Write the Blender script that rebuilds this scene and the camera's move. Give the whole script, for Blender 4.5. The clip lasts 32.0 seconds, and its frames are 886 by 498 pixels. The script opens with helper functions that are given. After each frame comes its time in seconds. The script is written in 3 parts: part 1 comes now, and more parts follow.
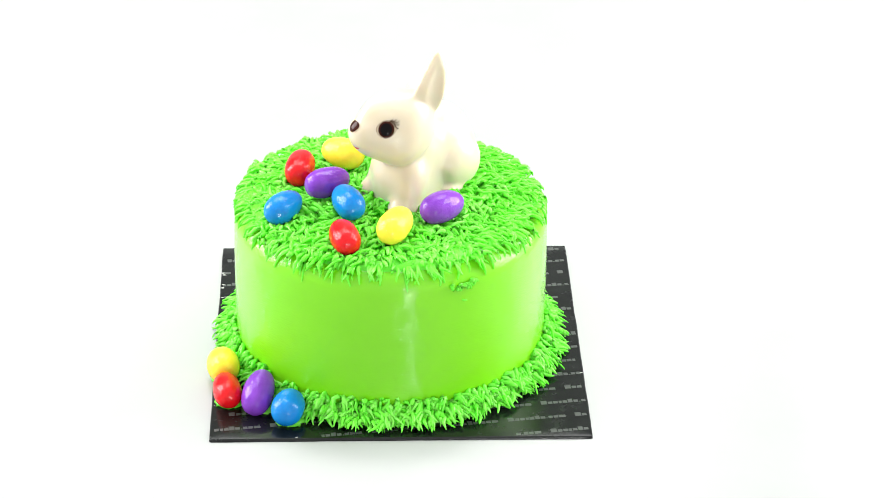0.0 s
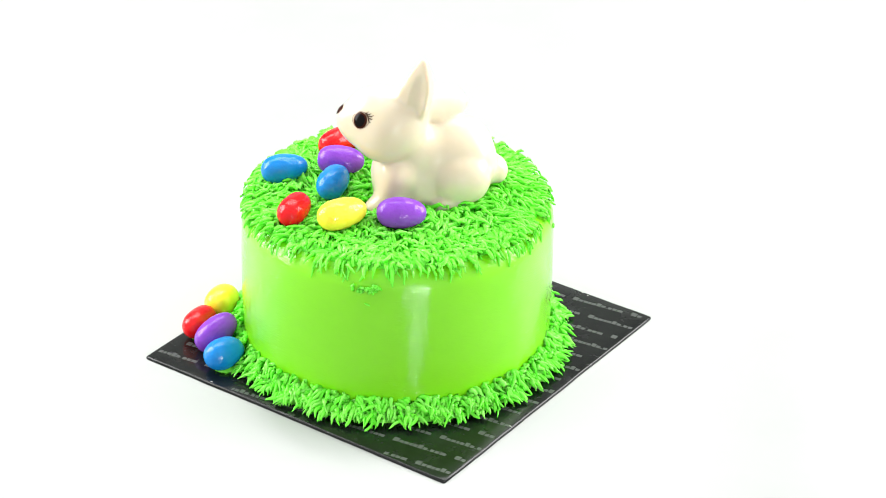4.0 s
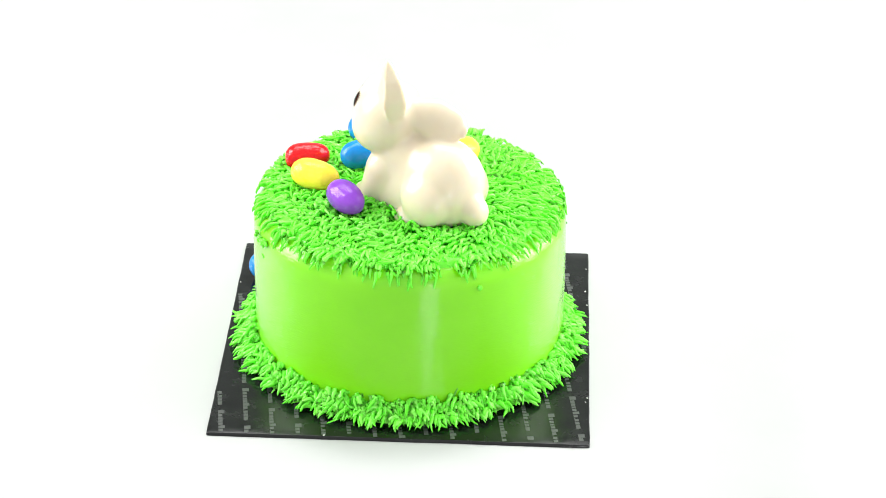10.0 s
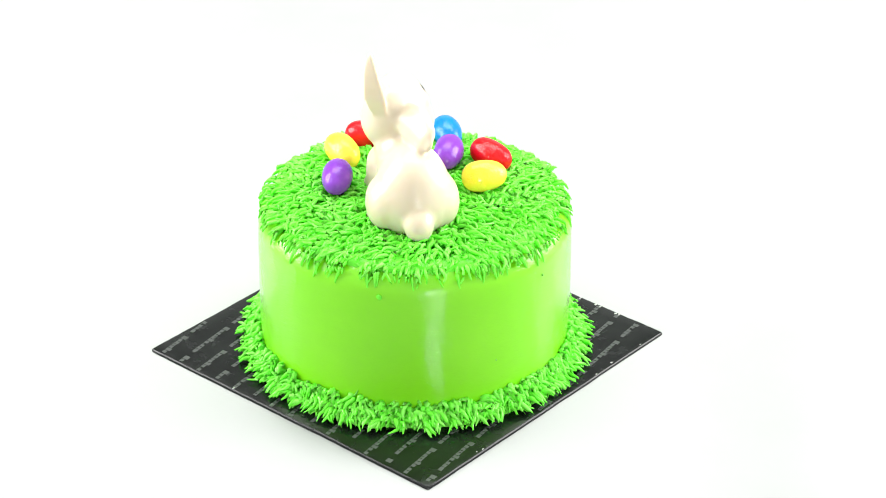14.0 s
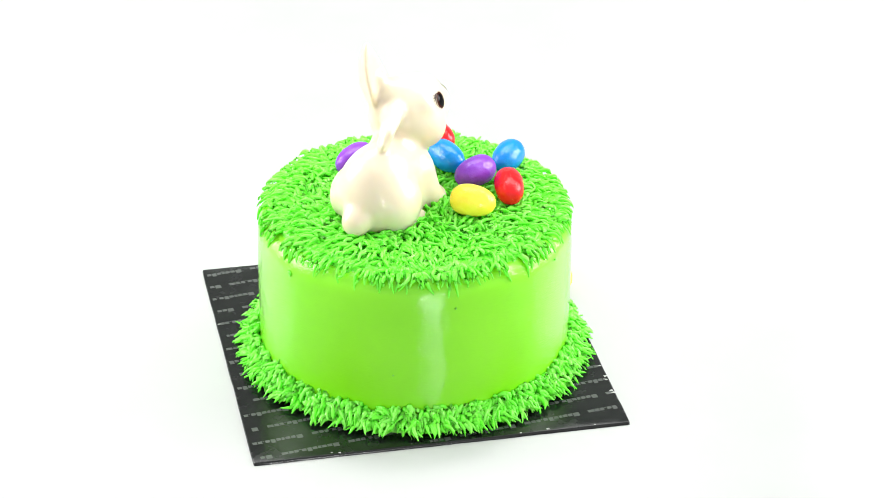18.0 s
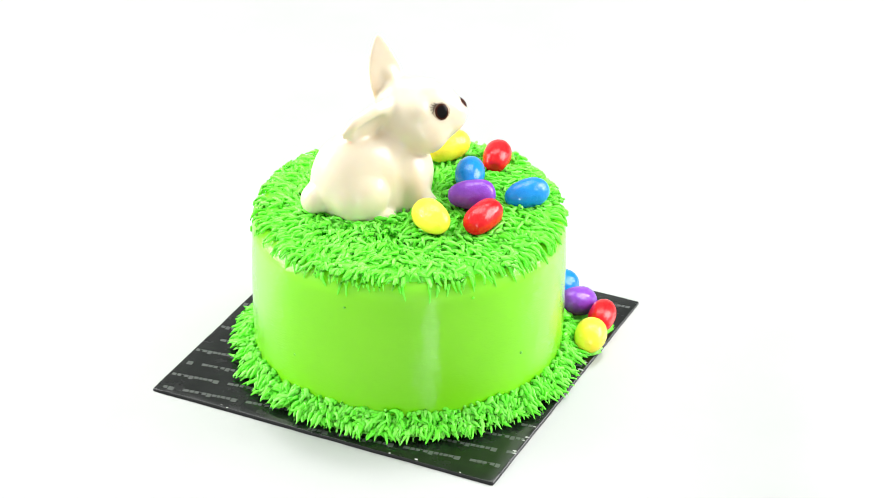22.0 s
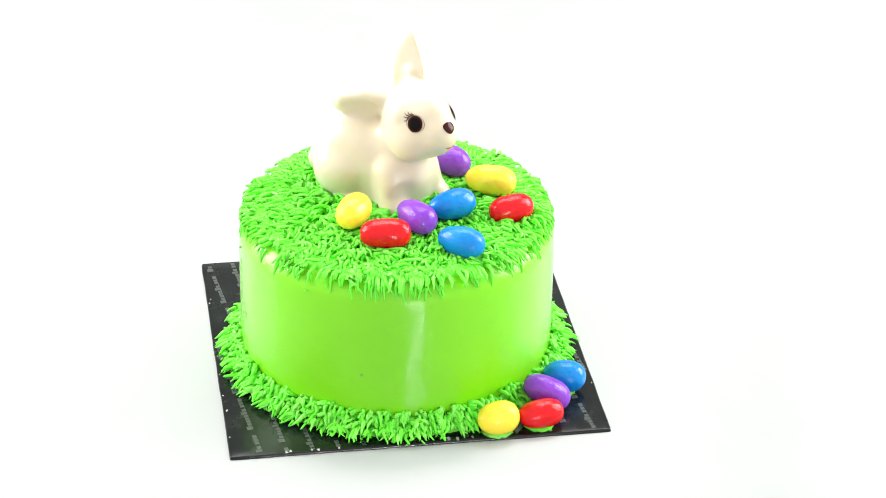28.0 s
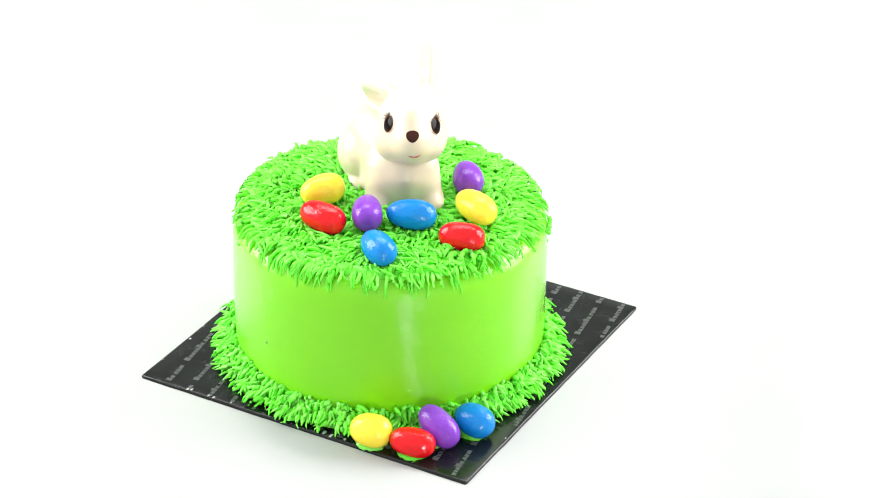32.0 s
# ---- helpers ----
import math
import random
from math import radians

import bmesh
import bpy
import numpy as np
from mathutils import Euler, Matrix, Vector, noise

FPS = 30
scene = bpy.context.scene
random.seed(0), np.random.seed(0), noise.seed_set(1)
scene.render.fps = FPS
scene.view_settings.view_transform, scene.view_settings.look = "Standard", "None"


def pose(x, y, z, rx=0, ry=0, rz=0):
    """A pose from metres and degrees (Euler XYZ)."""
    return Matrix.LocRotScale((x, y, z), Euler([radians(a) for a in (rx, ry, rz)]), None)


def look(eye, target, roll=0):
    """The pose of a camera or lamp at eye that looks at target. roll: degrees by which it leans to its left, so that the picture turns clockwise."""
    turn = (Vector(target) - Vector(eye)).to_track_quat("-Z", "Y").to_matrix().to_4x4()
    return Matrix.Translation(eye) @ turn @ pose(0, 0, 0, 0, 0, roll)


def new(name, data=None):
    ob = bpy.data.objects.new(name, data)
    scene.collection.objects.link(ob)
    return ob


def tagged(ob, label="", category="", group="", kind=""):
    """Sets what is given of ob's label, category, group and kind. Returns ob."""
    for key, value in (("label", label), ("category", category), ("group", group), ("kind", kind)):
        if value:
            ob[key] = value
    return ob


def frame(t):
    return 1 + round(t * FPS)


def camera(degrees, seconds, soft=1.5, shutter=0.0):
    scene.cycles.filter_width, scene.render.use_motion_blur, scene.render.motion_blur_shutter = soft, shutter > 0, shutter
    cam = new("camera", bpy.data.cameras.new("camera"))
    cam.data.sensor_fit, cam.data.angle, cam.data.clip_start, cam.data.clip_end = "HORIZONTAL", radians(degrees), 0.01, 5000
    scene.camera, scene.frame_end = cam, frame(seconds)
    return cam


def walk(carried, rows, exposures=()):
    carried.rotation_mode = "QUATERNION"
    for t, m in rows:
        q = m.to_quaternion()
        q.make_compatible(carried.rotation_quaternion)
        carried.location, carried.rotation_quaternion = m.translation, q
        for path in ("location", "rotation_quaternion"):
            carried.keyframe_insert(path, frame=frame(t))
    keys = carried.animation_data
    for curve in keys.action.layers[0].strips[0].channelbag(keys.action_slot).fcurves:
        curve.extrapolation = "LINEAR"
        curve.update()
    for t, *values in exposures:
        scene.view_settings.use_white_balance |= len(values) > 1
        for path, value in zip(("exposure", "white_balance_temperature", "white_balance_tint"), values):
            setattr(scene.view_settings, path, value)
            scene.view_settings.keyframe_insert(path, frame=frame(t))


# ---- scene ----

UP = 0.0047         # the board's printed face lies a little above the table
SECONDS = 32.0

# ---- the camera: on a tripod, it does not move ----
cam = camera(18.65, SECONDS, soft=0.9)
STAND = pose(0, -1.6102, 1.0037 + UP, 0, 0, -1.0008) @ pose(0, 0, 0, 60.035) @ pose(0, 0, 0, 0, 0, 0.736)
walk(cam, [(0.0, STAND), (SECONDS, STAND)])

# ---- light: a white product studio with softboxes, and an added overhead fill ----
world = bpy.data.worlds.new("studio")
scene.world = world
world.use_nodes = True
world.node_tree.nodes["Background"].inputs["Color"].default_value = (1.0, 1.0, 1.0, 1)
world.node_tree.nodes["Background"].inputs["Strength"].default_value = 1.0
scene.view_settings.exposure = 0.0


def area_lamp(name, eye, target, wide, high, watts, colour=(1, 1, 1)):
    lamp = bpy.data.lights.new(name, "AREA")
    lamp.shape, lamp.size, lamp.size_y, lamp.energy, lamp.color = "RECTANGLE", wide, high, watts, colour
    ob = new(name, lamp)
    ob.matrix_world = look(eye, target)
    return ob


area_lamp("softbox_fill_lamp", (-1.15, 0.24, 0.70), (0, 0, 0.08), 0.85, 1.0, 27)
area_lamp("softbox_fill_lamp", (1.15, 0.24, 0.70), (0, 0, 0.08), 0.85, 1.0, 27)
# added overhead fill, no known source: brightens the sweep and the cream grass
area_lamp("softbox_fill_lamp", (0.0, 0.70, 1.5), (0, 0.15, 0.0), 1.5, 0.8, 22)
area_lamp("softbox_fill_lamp", (0.33, -1.40, 0.12), (0, 0, 0.07), 0.10, 0.05, 4.8)


# ---- materials ----
def make_mat(name, colour, rough=0.5, metal=0.0, coat=0.0, sss=0.0, sss_radius=(1, 1, 1), sss_scale=0.002, coat_rough=0.05, spec=0.5):
    mat = bpy.data.materials.new(name)
    mat.use_nodes = True
    b = mat.node_tree.nodes["Principled BSDF"]
    b.inputs["Base Color"].default_value = (*colour, 1)
    b.inputs["Roughness"].default_value = rough
    b.inputs["Metallic"].default_value = metal
    b.inputs["Specular IOR Level"].default_value = spec
    b.inputs["Coat Weight"].default_value = coat
    b.inputs["Coat Roughness"].default_value = coat_rough
    if sss:
        b.inputs["Subsurface Weight"].default_value = sss
        b.inputs["Subsurface Radius"].default_value = sss_radius
        b.inputs["Subsurface Scale"].default_value = sss_scale
    return mat, mat.node_tree, b


def coords(nt, scale=(1, 1, 1)):
    tc, mp = nt.nodes.new("ShaderNodeTexCoord"), nt.nodes.new("ShaderNodeMapping")
    mp.inputs["Scale"].default_value = scale
    nt.links.new(tc.outputs["Object"], mp.inputs["Vector"])
    return mp.outputs["Vector"]


def noise_tex(nt, vec, scale, detail=4.0, rough=0.6):
    n = nt.nodes.new("ShaderNodeTexNoise")
    n.inputs["Scale"].default_value, n.inputs["Detail"].default_value, n.inputs["Roughness"].default_value = scale, detail, rough
    nt.links.new(vec, n.inputs["Vector"])
    return n.outputs["Fac"]


def ramp(nt, fac, stops):
    r = nt.nodes.new("ShaderNodeValToRGB")
    while len(r.color_ramp.elements) < len(stops):
        r.color_ramp.elements.new(0.5)
    for e, (p, c) in zip(r.color_ramp.elements, stops):
        e.position, e.color = p, (*c, 1) if len(c) == 3 else c
    nt.links.new(fac, r.inputs["Fac"])
    return r.outputs["Color"]


def bump(nt, b, height, strength, distance, base=None):
    n = nt.nodes.new("ShaderNodeBump")
    n.inputs["Strength"].default_value, n.inputs["Distance"].default_value = strength, distance
    nt.links.new(height, n.inputs["Height"])
    if base:
        nt.links.new(base, n.inputs["Normal"])
    nt.links.new(n.outputs["Normal"], b.inputs["Normal"])
    return n.outputs["Normal"]


def icing_mat():
    """Smooth green icing, wiped round with a spatula: fine level scratches and soft waves."""
    mat, nt, b = make_mat("green_icing", (0.2, 0.62, 0.02), 0.45, coat=1.0, coat_rough=0.03, spec=0.15)
    v = coords(nt)
    tone = ramp(nt, noise_tex(nt, v, 16, 3), [(0.3, (0.172, 0.595, 0.003)), (0.7, (0.197, 0.635, 0.006))])
    nt.links.new(tone, b.inputs["Base Color"])
    b.inputs["Coat IOR"].default_value = 1.46
    wave = nt.nodes.new("ShaderNodeBump")
    wave.inputs["Strength"].default_value, wave.inputs["Distance"].default_value = 0.5, 0.004
    nt.links.new(noise_tex(nt, coords(nt, (1, 1, 0.7)), 34, 2), wave.inputs["Height"])
    n = nt.nodes.new("ShaderNodeBump")
    n.inputs["Strength"].default_value, n.inputs["Distance"].default_value = 1.0, 0.00036
    ridges = noise_tex(nt, coords(nt, (230, 230, 1250)), 1.0, 1, 0.5)
    nt.links.new(ridges, n.inputs["Height"])
    nt.links.new(wave.outputs["Normal"], n.inputs["Normal"])
    nt.links.new(n.outputs["Normal"], b.inputs["Coat Normal"])
    bump(nt, b, ridges, 1.0, 0.00003)
    return mat


def grass_mat():
    """Whipped cream, dyed green: light goes some way into it."""
    mat, nt, b = make_mat("piped_green_cream", (0.16, 0.88, 0.06), 0.26, spec=0.4)
    geo = nt.nodes.new("ShaderNodeNewGeometry")
    tone = ramp(nt, geo.outputs["Random Per Island"], [(0.0, (0.19, 0.93, 0.05)), (0.6, (0.24, 0.96, 0.075)), (1.0, (0.33, 0.97, 0.14))])
    nt.links.new(tone, b.inputs["Base Color"])
    bump(nt, b, noise_tex(nt, coords(nt), 900, 2), 0.35, 0.0006)
    through_it, mix = nt.nodes.new("ShaderNodeBsdfTranslucent"), nt.nodes.new("ShaderNodeMixShader")
    nt.links.new(tone, through_it.inputs["Color"])
    mix.inputs["Fac"].default_value = 0.34
    nt.links.new(b.outputs["BSDF"], mix.inputs[1])
    nt.links.new(through_it.outputs["BSDF"], mix.inputs[2])
    nt.links.new(mix.outputs["Shader"], nt.nodes["Material Output"].inputs["Surface"])
    return mat


def candy_mat(name, dark, light, speck=(0.1, 0.05, 0.02)):
    """Sugar shell: nearly even colour with pale worn spots and a few specks."""
    mat, nt, b = make_mat(name, light, 0.17)
    b.inputs["Specular IOR Level"].default_value = 0.36
    v = coords(nt)
    tone = ramp(nt, noise_tex(nt, v, 60, 4), [(0.3, dark), (0.62, light)])
    mix = nt.nodes.new("ShaderNodeMix")
    mix.data_type = "RGBA"
    mix.inputs["B"].default_value = (*speck, 1)
    nt.links.new(tone, mix.inputs["A"])
    spots = ramp(nt, noise_tex(nt, v, 330, 2), [(0.73, (0, 0, 0)), (0.77, (0.7, 0.7, 0.7))])
    nt.links.new(spots, mix.inputs["Factor"])
    nt.links.new(mix.outputs["Result"], b.inputs["Base Color"])
    bump(nt, b, noise_tex(nt, v, 210, 3), 0.55, 0.0011)
    return mat


def board_mat():
    mat, nt, b = make_mat("black_laminate", (0.012, 0.014, 0.013), 0.2)
    b.inputs["Specular IOR Level"].default_value = 0.34
    v = coords(nt)
    tone = ramp(nt, noise_tex(nt, v, 40, 5), [(0.35, (0.004, 0.005, 0.0045)), (0.7, (0.010, 0.012, 0.011))])
    nt.links.new(tone, b.inputs["Base Color"])
    wear = ramp(nt, noise_tex(nt, v, 90, 5), [(0.3, (0.14, 0.14, 0.14)), (0.75, (0.34, 0.34, 0.34))])
    nt.links.new(wear, b.inputs["Roughness"])
    bump(nt, b, noise_tex(nt, v, 28, 3), 0.25, 0.002)
    return mat


def ceramic_mat():
    mat, nt, b = make_mat("glazed_cream_ceramic", (0.85, 0.76, 0.62), 0.3, coat=0.45, coat_rough=0.03, sss=0.4, sss_radius=(1.0, 0.75, 0.45), sss_scale=0.005, spec=0.3)
    tone = ramp(nt, noise_tex(nt, coords(nt), 30, 3), [(0.3, (0.63, 0.545, 0.395)), (0.7, (0.67, 0.59, 0.445))])
    nt.links.new(tone, b.inputs["Base Color"])
    return mat


def table_mat():
    mat, nt, b = make_mat("white_sweep", (0.56, 0.575, 0.565), 0.25)
    tone = ramp(nt, noise_tex(nt, coords(nt), 6, 4), [(0.3, (0.345, 0.36, 0.345)), (0.7, (0.365, 0.38, 0.365))])
    nt.links.new(tone, b.inputs["Base Color"])
    return mat


M_ICING, M_GRASS, M_BOARD, M_CERAMIC, M_TABLE = icing_mat(), grass_mat(), board_mat(), ceramic_mat(), table_mat()
M_PRINT = make_mat("silver_grey_print", (0.062, 0.068, 0.063), 0.4)[0]
M_SCUFF = make_mat("bare_paper_scuff", (0.38, 0.38, 0.37), 0.7)[0]
M_CRUMB_CREASE = make_mat("crumb_crease_mark", (0.10, 0.42, 0.03), 0.5)[0]
CANDY = {
    "red": candy_mat("red_sugar_shell", (0.62, 0.003, 0.006), (0.72, 0.006, 0.010), (0.7, 0.06, 0.05)),
    "yellow": candy_mat("yellow_sugar_shell", (0.88, 0.67, 0.03), (0.92, 0.75, 0.065), (0.85, 0.72, 0.15)),
    "purple": candy_mat("purple_sugar_shell", (0.17, 0.035, 0.40), (0.23, 0.055, 0.49), (0.08, 0.02, 0.2)),
    "blue": candy_mat("blue_sugar_shell", (0.002, 0.165, 0.50), (0.004, 0.22, 0.61), (0.02, 0.10, 0.30)),
}
M_EYE_WHITE = make_mat("eye_white", (0.52, 0.41, 0.28), 0.2, coat=0.8, coat_rough=0.03)[0]
M_EYE_BROWN = make_mat("eye_brown", (0.035, 0.008, 0.004), 0.05, coat=0.2, coat_rough=0.02, spec=0.0)[0]
M_EYE_BLACK = make_mat("eye_black", (0.004, 0.003, 0.003), 0.05, coat=0.2, coat_rough=0.02, spec=0.0)[0]
M_LINE = make_mat("painted_dark_line", (0.05, 0.028, 0.015), 0.3, spec=0.15)[0]
M_LID = make_mat("painted_brown_rim", (0.16, 0.085, 0.045), 0.3, spec=0.3)[0]
M_NOSE = make_mat("nose_brown", (0.040, 0.009, 0.005), 0.06, spec=0.22)[0]
M_LIP = make_mat("lip_pink", (0.70, 0.17, 0.14), 0.25, coat=0.5)[0]


# ---- helpers for meshes ----
def part(name, bm, material, parent, label="", smooth=True):
    me = bpy.data.meshes.new(name)
    bm.to_mesh(me)
    bm.free()
    return mesh_part(name, me, material, parent, label, smooth)


def mesh_part(name, me, material, parent, label="", smooth=True):
    for m in material if isinstance(material, (list, tuple)) else [material]:
        me.materials.append(m)
    if smooth:
        me.polygons.foreach_set("use_smooth", [True] * len(me.polygons))
    ob = new(name, me)
    ob.parent = parent
    if label:
        tagged(ob, label=label)
    return ob


TURNS = []           # everything that rides round, with its place on the table at 0 s


def rides(ob, m):
    ob.matrix_world = m
    TURNS.append((ob, m))
    return ob


def turn(t):
    """The angle of the turning cake after t seconds, in degrees."""
    return math.degrees(((-5.06907e-07 * t + 3.198718e-05) * t - 5.888507e-04) * t * t - 0.161602886 * t + 7.85e-04)


# ---- the table: one white sweep, floor and back in one curve ----
def sweep():
    bm = bmesh.new()
    line = [(-3.2, 0.0), (1.1, 0.0)]
    line += [(1.1 + 0.6 * math.sin(a), 0.6 - 0.6 * math.cos(a)) for a in [radians(k) for k in range(10, 91, 10)]]
    line += [(1.7, 3.0)]
    rows = [[bm.verts.new((x, y, z)) for x in (-3.0, 3.0)] for y, z in line]
    for a, b in zip(rows, rows[1:]):
        bm.faces.new((a[0], a[1], b[1], b[0]))
    bmesh.ops.recalc_face_normals(bm, faces=bm.faces)
    ob = part("backdrop", bm, M_TABLE, None)
    sol = ob.modifiers.new("thick", "SOLIDIFY")
    sol.thickness, sol.offset = 0.004, -1.0
    return tagged(ob, "seamless white studio sweep under the cake board", "backdrop", kind="structure")


sweep()

# ---- the cake board ----
BOARD_TURN, BOARD_AT, SIDE, THICK = 1.25, (-0.0028, 0.0041), 0.2548, 0.0062


def cake_board():
    thing = new("cake_board")
    tagged(thing, "glossy black square cake board with grey printed marks", "cake board")
    bm = bmesh.new()
    bmesh.ops.create_grid(bm, x_segments=24, y_segments=24, size=SIDE / 2)
    ext = bmesh.ops.extrude_face_region(bm, geom=bm.faces[:])
    for v in ext["geom"]:
        if isinstance(v, bmesh.types.BMVert):
            v.co.z -= THICK
    bmesh.ops.recalc_face_normals(bm, faces=bm.faces)
    edges = [e for e in bm.edges if e.calc_face_angle(0) > 1]
    bmesh.ops.bevel(bm, geom=edges, offset=0.0014, segments=2, affect="EDGES", profile=0.6)
    for v in bm.verts:
        edge = max(abs(v.co.x), abs(v.co.y)) > SIDE / 2 - 0.003
        if edge:
            k = noise.noise(v.co * 40) * 0.0004 + noise.noise(v.co * 190) * 0.00035
            v.co.x += k * (1 if v.co.x > 0 else -1) * (abs(v.co.x) > SIDE / 2 - 0.003)
            v.co.y += k * (1 if v.co.y > 0 else -1) * (abs(v.co.y) > SIDE / 2 - 0.003)
        v.co.z += THICK
    part("slab", bm, M_BOARD, thing)
    # the print: one mark again and again, a row of plain bars
    bm = bmesh.new()
    mark = [(4.2, 4.3), (3.1, 2.9), (3.2, 2.9), (2.1, 2.9), (3.1, 2.9), (3.2, 4.3), (3.1, 2.9), (1.0, 0.8), (2.9, 2.9), (3.1, 2.9), (4.4, 2.9)]
    turned = Matrix.Rotation(radians(7.5), 4, "Z")
    for row in range(-9, 10):
        for col in range(-4, 5):
            x, y = (col * 46.0 + (row % 2) * 20.0 - 9) / 1000, (row * 17.0 + 1.5) / 1000
            for wide, high in mark:
                c = [turned @ Vector((x + p, y + q, 0)) for p, q in ((0, 0), (wide / 1000, 0), (wide / 1000, high / 1000), (0, high / 1000))]
                if all(max(abs(p.x), abs(p.y)) < SIDE / 2 - 0.0015 for p in c) and c[0].length > 0.098:
                    bm.faces.new([bm.verts.new((p.x, p.y, THICK + 0.00006)) for p in c])
                x += (wide + 0.6) / 1000
    tagged(part("print", bm, M_PRINT, thing, "silver-grey printed bars", smooth=False), kind="stuff")
    # bare spots where the film is worn off along the rim
    bm = bmesh.new()
    rng = random.Random(4)
    worn = [(rng.randrange(4), rng.uniform(-0.49, 0.49) * SIDE, rng.uniform(0.0004, 0.0009)) for k in range(9)]
    worn += [(3, at, rng.uniform(0.0008, 0.0016)) for at in (0.090, 0.087, 0.073, 0.069, 0.055, -0.018, -0.024, -0.034)]
    for side, s, size in worn:
        d = SIDE / 2 - rng.uniform(0.0012, 0.0034)
        x, y = [(s, -d), (d, s), (s, d), (-d, s)][side]
        ring = []
        for j in range(7):
            a, r = j / 7 * 2 * math.pi, size * rng.uniform(0.5, 1.1)
            ring.append(bm.verts.new((x + r * 1.6 * math.cos(a), y + r * math.sin(a), THICK + 0.0001)))
        bm.faces.new(ring)
    tagged(part("scuffs", bm, M_SCUFF, thing, "whitish scuffs", smooth=False), kind="stuff")
    return rides(thing, pose(*BOARD_AT, 0, 0, 0, BOARD_TURN))


cake_board()

# ---- the cake ----
CAKE_X, CAKE_Y, CAKE_R = -0.0078, 0.0048, 0.1072
BASE, TOP = THICK, 0.1125 + UP        # where it stands, and its flat top
# colour, place, length, girth, azimuth, lift, bluntness, taper
UPPER_EGGS = (
    ("red", -0.0700, 0.0193, 0.1283, 0.0335, 0.0200, 84, 0, 2.7, 0.06),
    ("yellow", -0.0413, 0.0378, 0.1299, 0.0315, 0.0215, 150, 0, 2.3, 0.10),
    ("purple", -0.0507, -0.0034, 0.1292, 0.0325, 0.0205, 32, 0, 2.4, 0.12),
    ("blue", -0.0794, -0.0297, 0.1244, 0.0330, 0.0205, 57, 0, 2.2, 0.12),
    ("blue", -0.0365, -0.0292, 0.1285, 0.0340, 0.0205, 110, 0, 2.2, 0.10),
    ("red", -0.0381, -0.0690, 0.1240, 0.0310, 0.0195, 106, 0, 2.5, 0.06),
    ("yellow", -0.0045, -0.0599, 0.1281, 0.0355, 0.0210, 68, 0, 2.3, 0.10),
    ("purple", 0.0267, -0.0358, 0.1286, 0.0335, 0.0212, 38, 0, 2.2, 0.10),
)
LOW_EGGS = [(-0.122, -0.0505), (-0.1177, -0.0799), (-0.0962, -0.0871), (-0.0756, -0.1025)]


def lathe(line, steps, rough, seed):
    """Rings round the z axis along a line of (radius, height), roughened: where the strands run together."""
    verts, faces = [], []
    for i, (r, z) in enumerate(line):
        for k in range(steps):
            a = k / steps * 2 * math.pi
            p = Vector((r * math.cos(a), r * math.sin(a), z))
            p += Vector((p.x, p.y, 0)).normalized() * (noise.noise(p * 330 + Vector((seed, 0, 0))) * rough * (0.6 if 0 < i < len(line) - 1 else 0))
            p.z += noise.noise(p * 300 + Vector((0, seed, 0))) * rough * (1 if 0 < i < len(line) - 1 else 0)
            verts.append(p)
    for i in range(len(line) - 1):
        for k in range(steps):
            j = (k + 1) % steps
            faces.append((i * steps + k, i * steps + j, (i + 1) * steps + j, (i + 1) * steps + k))
    return verts, faces


def top_bed():
    line = [(0.0980, -0.001), (0.0968, 0.0018)] + [(0.0950 - 0.0024 * k, 0.0036 if k else 0.0028) for k in range(38)] + [(0.002, 0.003)]
    return lathe(line, 200, 0.0022, 3.0)


def foot_bed():
    line = [(0.1065, 0.0115), (0.1085, 0.0105), (0.1100, 0.0080), (0.1112, 0.0058), (0.1124, 0.0036), (0.1136, 0.0018), (0.1146, 0.0002)]
    verts, faces = lathe(line, 260, 0.0028, 8.0)
    keep = []
    for f in faces:
        c = verts[f[0]]
        if min(math.hypot(CAKE_X + c.x - ex, CAKE_Y + c.y - ey) for ex, ey in LOW_EGGS) > 0.0125:
            keep.append(f)
    return verts, keep


